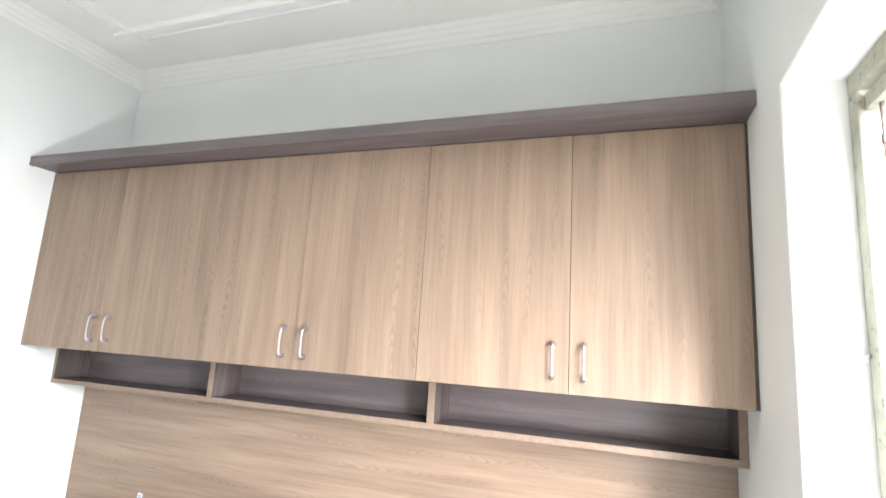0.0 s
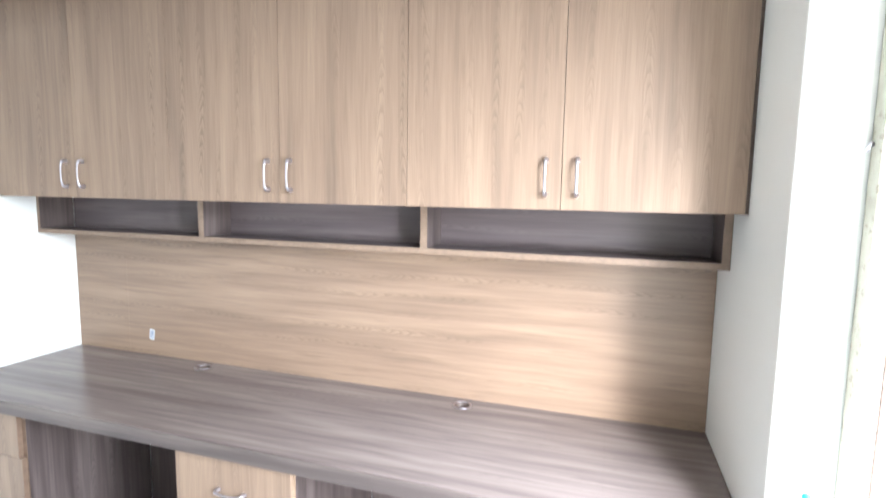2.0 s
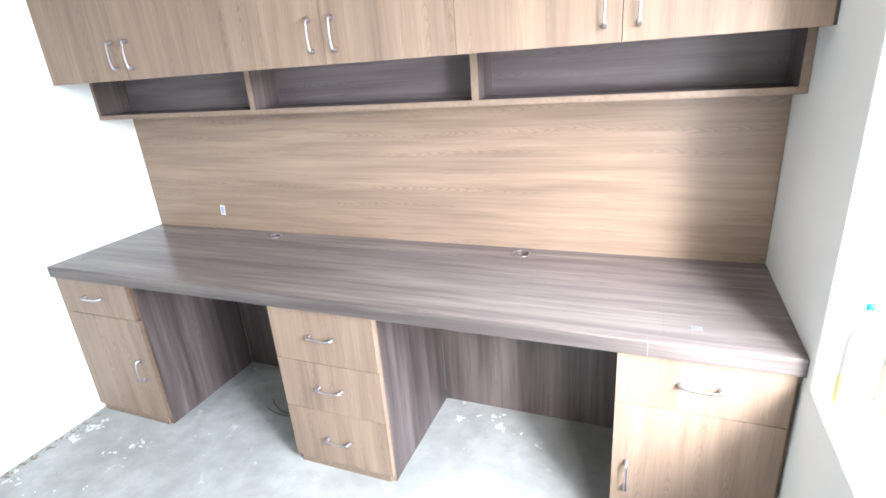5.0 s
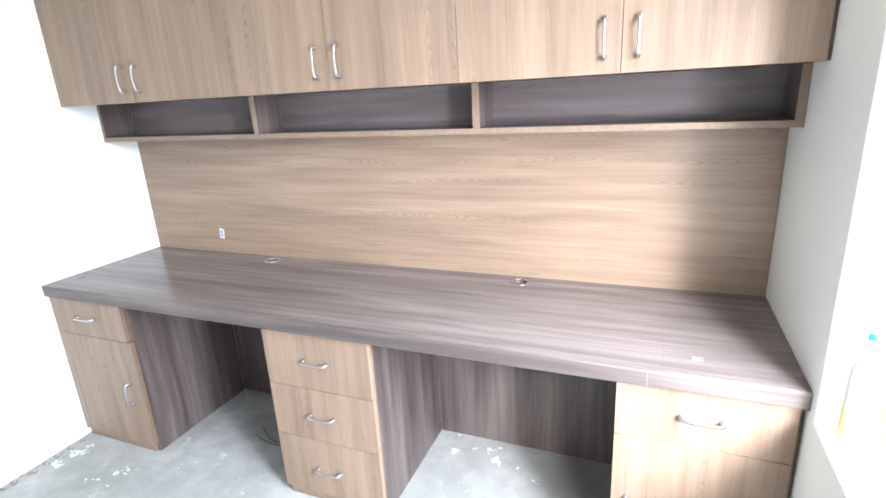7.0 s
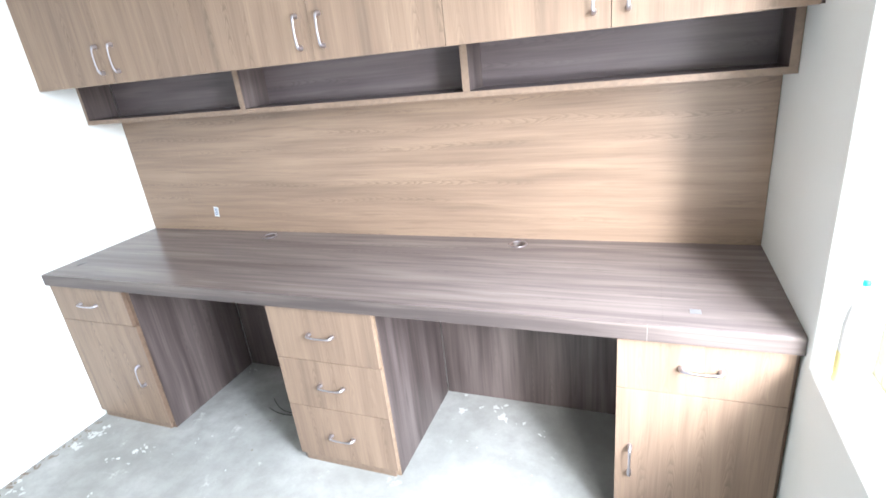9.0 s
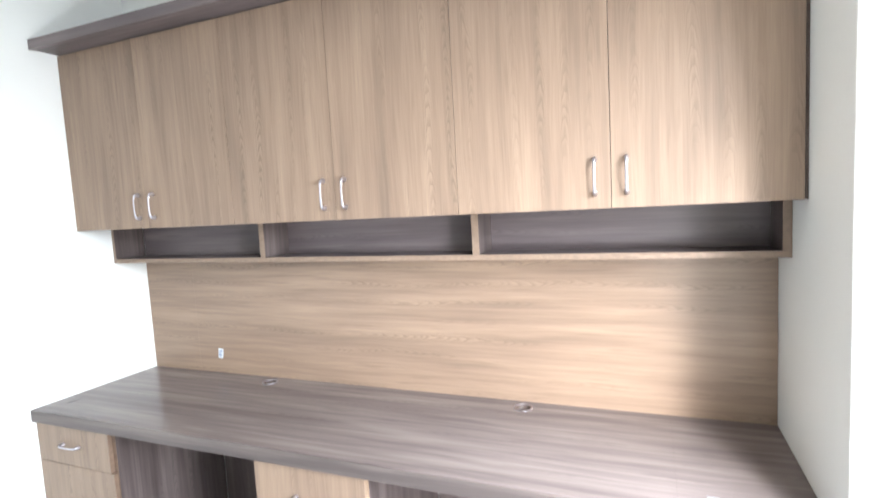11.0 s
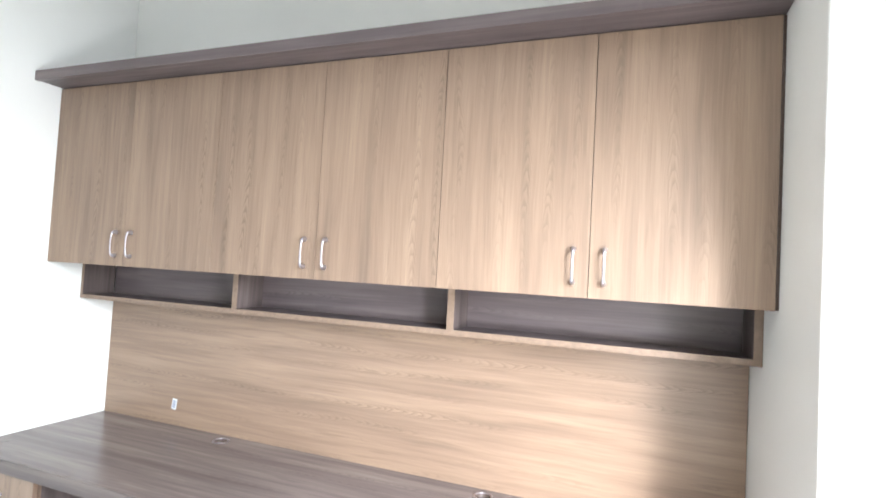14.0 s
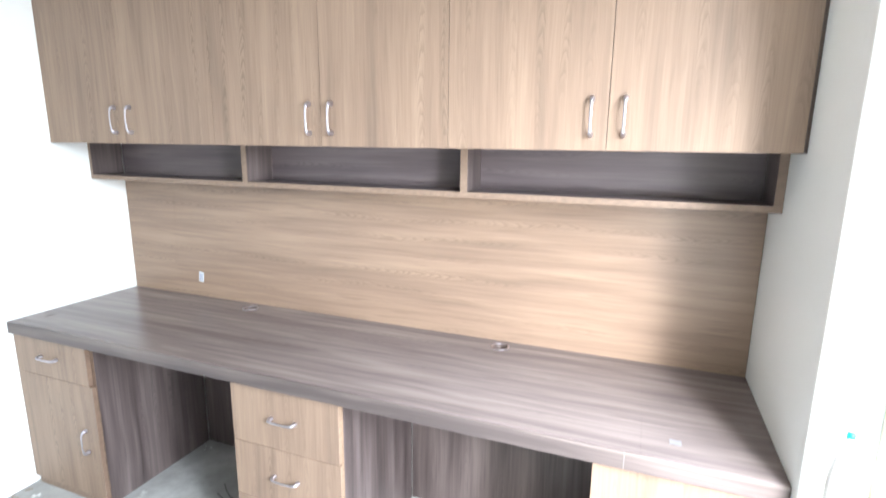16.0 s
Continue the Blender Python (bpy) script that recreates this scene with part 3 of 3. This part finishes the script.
pedestal(0.001, 0.452, [("drawer_front", 0.533, 0.698, 0.213, 0.619, "x", 0.002, 0.434), ("door", 0.034, 0.533, 0.382, 0.286, "z", 0.002, 0.449)],
         "tan wood-grain desk pedestal with one drawer over a door", ash_up, ash_up, edge_brown, "brown edge band")
pedestal(1.154, 1.583, [("drawer_front", 0.483, 0.698, 1.366, 0.594, "x", 1.154, 1.577), ("drawer_front", 0.273, 0.483, 1.366, 0.379, "x", 1.154, 1.580), ("drawer_front", 0.034, 0.273, 1.366, 0.150, "x", 1.154, 1.580)],
         "tan wood-grain desk pedestal with three drawers and steel handles", ash_up, ash_up, edge_pale, "pale tan edge band")
pedestal(2.338, W - 0.001, [("drawer_front", 0.535, 0.698, 2.548, 0.622, "x", 2.338, 2.752), ("door", 0.034, 0.535, 2.379, 0.285, "z", 2.338, 2.752)],
         "tan wood-grain desk pedestal standing beside the window wall", ash_up, edge_dark, edge_brown, "brown edge band")

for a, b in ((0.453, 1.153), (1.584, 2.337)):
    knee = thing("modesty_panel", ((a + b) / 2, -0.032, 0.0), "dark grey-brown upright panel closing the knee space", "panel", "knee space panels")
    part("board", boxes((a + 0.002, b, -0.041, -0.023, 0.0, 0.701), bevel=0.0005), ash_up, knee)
    part("joint_strip", boxes((a, a + 0.0018, -0.0415, -0.024, 0.0, 0.701)), joint_pale, knee, "pale glue line against the pedestal")

# Small things
sticker = thing("sticker", (0.449, -0.001, 0.82), "small white printed paper sticker on the wall panel", "sticker")
STUCK = pose(0.449, 0, 0.845) @ pose(0, 0, 0, 0, 7, 0) @ pose(-0.449, 0, -0.845)


def stuck_on(bm):
    """Turns a flat bit on the wall panel a little askew."""
    bmesh.ops.transform(bm, matrix=STUCK, verts=bm.verts[:])
    return bm


part("paper", stuck_on(boxes((0.435, 0.463, -0.0014, -0.0002, 0.821, 0.869), bevel=0.0003)), paper, sticker)
for z in (0.829, 0.838, 0.847, 0.856):
    part("print_bar", stuck_on(boxes((0.440, 0.458, -0.0020, -0.0014, z, z + 0.0055))), ink, sticker, "grey printed bar")


def blot(cx, cy, z, rx, ry, thick, seed, sides=14, turn=0.0):
    """A flat patch with an uneven outline."""
    rnd = random.Random(seed)
    bm = bmesh.new()
    vs = []
    for k in range(sides):
        a = k * math.tau / sides
        r = rnd.uniform(0.75, 1.1)
        x, y = math.cos(a) * rx * r, math.sin(a) * ry * r
        vs.append(bm.verts.new((cx + x * math.cos(turn) - y * math.sin(turn), cy + x * math.sin(turn) + y * math.cos(turn), z)))
    f = bm.faces.new(vs)
    ex = bmesh.ops.extrude_face_region(bm, geom=[f])["geom"]
    bmesh.ops.translate(bm, verts=[v for v in ex if isinstance(v, bmesh.types.BMVert)], vec=(0, 0, thick))
    return bm


solo("sticker_residue", boxes((2.517, 2.545, -0.512, -0.488, 0.7503, 0.7508), bevel=0.0001), glue_mark, "pale square of sticker residue on the desk top", "mark", base=(2.53, -0.5, 0.7503))
solo("scuff_mark", blot(0.076, -0.465, 0.7500, 0.010, 0.026, 0.0006, 3), scuff_dark, "small dark scuff on the desk top", "mark", base=(0.076, -0.465, 0.75))


def cable_end(points, label):
    n = len(points)
    bm = sweep([Vector(p) for p in points], [Vector((0, 0, 1))] * n, [0.0018] * n, [0.0018] * n, 6)
    return solo("cable", bm, rubber, label, "cable", base=points[-1], smooth=True)


def arc(a, b, bend, rise=0.0, n=14):
    a, b = Vector(a), Vector(b)
    side = (b - a).cross(Vector((0, 0, 1)))
    return [tuple(a.lerp(b, k / (n - 1)) + side * bend * math.sin(math.pi * k / (n - 1)) + Vector((0, 0, rise * math.sin(math.pi * k / (n - 1))))) for k in range(n)]


cable_end(arc((0.781, -0.282, 0.0024), (1.02, -0.335, 0.0024), 0.16), "thin black cable end lying on the cement floor")
cable_end(arc((0.800, -0.344, 0.0024), (1.02, -0.345, 0.0070), 0.12), "second thin black cable end lying on the floor")


def bottle(x, y):
    """A white plastic bottle standing on the window sill."""
    b = thing("bottle", (x, y, SILL), "white plastic bottle with teal cap and yellow label", "bottle")
    part("body", turned([(0.0, 0.0), (0.024, 0.0), (0.027, 0.004), (0.027, 0.150), (0.024, 0.176), (0.013, 0.222), (0.007, 0.234), (0.007, 0.246), (0.0, 0.246)], (x, y, SILL), 28), white_plastic, b, smooth=True)
    part("label", turned([(0.0272, 0.012), (0.0276, 0.013), (0.0276, 0.088), (0.0272, 0.089)], (x, y, SILL), 28), yellow_paper, b, "yellow paper label", smooth=True)
    part("cap", turned([(0.0070, 0.244), (0.0078, 0.244), (0.0078, 0.253), (0.0066, 0.256), (0.0, 0.2565)], (x, y, SILL), 24), teal_plastic, b, "teal screw cap", smooth=True)
    return b


bottle(2.817, -0.690)


def flakes(name, spots, mat, label, category, seed):
    """Loose flecks scattered round some spots, joined."""
    rnd = random.Random(seed)
    bm = bmesh.new()
    lift = 0.0
    for cx, cy, spread, count, size in spots:
        for _ in range(count):
            x, y = rnd.gauss(cx, spread), rnd.gauss(cy, spread * 0.7)
            r = size * rnd.uniform(0.35, 1.25)
            lift += 0.000025
            a0 = rnd.uniform(0, math.tau)
            n = rnd.choice((13, 15, 17))
            low, high = [], []
            flat, turn = rnd.uniform(0.35, 0.8), rnd.uniform(0, math.pi)
            for k in range(n):
                a = a0 + k * math.tau / n
                q = r * rnd.uniform(0.45, 1.2)
                px, py = math.cos(a) * q, math.sin(a) * q * flat
                px, py = px * math.cos(turn) - py * math.sin(turn), px * math.sin(turn) + py * math.cos(turn)
                low.append(bm.verts.new((x + px, y + py, 0.0002)))
                high.append(bm.verts.new((x + px * 0.9, y + py * 0.9, 0.0006 + lift)))
            bm.faces.new(high)
            for k in range(n):
                bm.faces.new((low[k], low[(k + 1) % n], high[(k + 1) % n], high[k]))
    return solo(name, bm, mat, label, category, "stuff")


flakes("paint_flecks", [(1.703, -0.155, 0.012, 4, 0.020), (1.681, -0.048, 0.006, 2, 0.016), (1.840, -0.100, 0.018, 5, 0.014), (1.868, -0.168, 0.016, 4, 0.020), (1.776, -0.108, 0.010, 3, 0.010),
                        (1.945, -0.190, 0.010, 2, 0.011), (2.050, -0.235, 0.014, 3, 0.010), (1.80, -0.30, 0.08, 4, 0.006), (0.075, -0.775, 0.022, 12, 0.014), (0.085, -0.695, 0.022, 14, 0.015), (0.100, -0.640, 0.014, 6, 0.010),
                        (0.06, -1.02, 0.035, 8, 0.018), (0.40, -0.717, 0.030, 9, 0.011), (0.36, -0.80, 0.05, 5, 0.007), (0.28, -1.00, 0.14, 7, 0.006), (0.66, -0.66, 0.14, 7, 0.004), (0.50, -0.10, 0.03, 4, 0.006)],
       flake_white, "dried white paint flecks on the cement floor", "paint flecks", 5)
flakes("dirt_crumbs", [*((0.018 + 0.004 * (k % 3), -0.63 - 0.055 * k, 0.014, 9, 0.0085) for k in range(14)), (0.85, -0.50, 0.15, 6, 0.004)],
       mortar, "brown mortar crumbs along the foot of the wall", "dirt", 9)


def chip(x, y, z, size, turn, seed):
    """A broken bit of brick with uneven corners."""
    rnd = random.Random(seed)
    bm = boxes((-size, size, -size * 0.6, size * 0.6, 0.0, size * 0.8))
    for v in bm.verts:
        v.co += Vector((rnd.uniform(-0.25, 0.25), rnd.uniform(-0.25, 0.25), 0.0 if v.co.z < 1e-5 else rnd.uniform(-0.3, 0.1))) * size
    bmesh.ops.bevel(bm, geom=bm.edges[:], offset=size * 0.12, segments=1, affect="EDGES")
    bmesh.ops.transform(bm, matrix=pose(x, y, z, 0, 0, turn), verts=bm.verts[:])
    return solo("brick_chip", bm, brick_red, "small red-brown brick chip on the window sill", "rubble", base=(x, y, z))


chip(2.868, -0.813, SILL + 0.0002, 0.009, 30, 1)
chip(2.830, -0.911, SILL + 0.0002, 0.006, 75, 2)
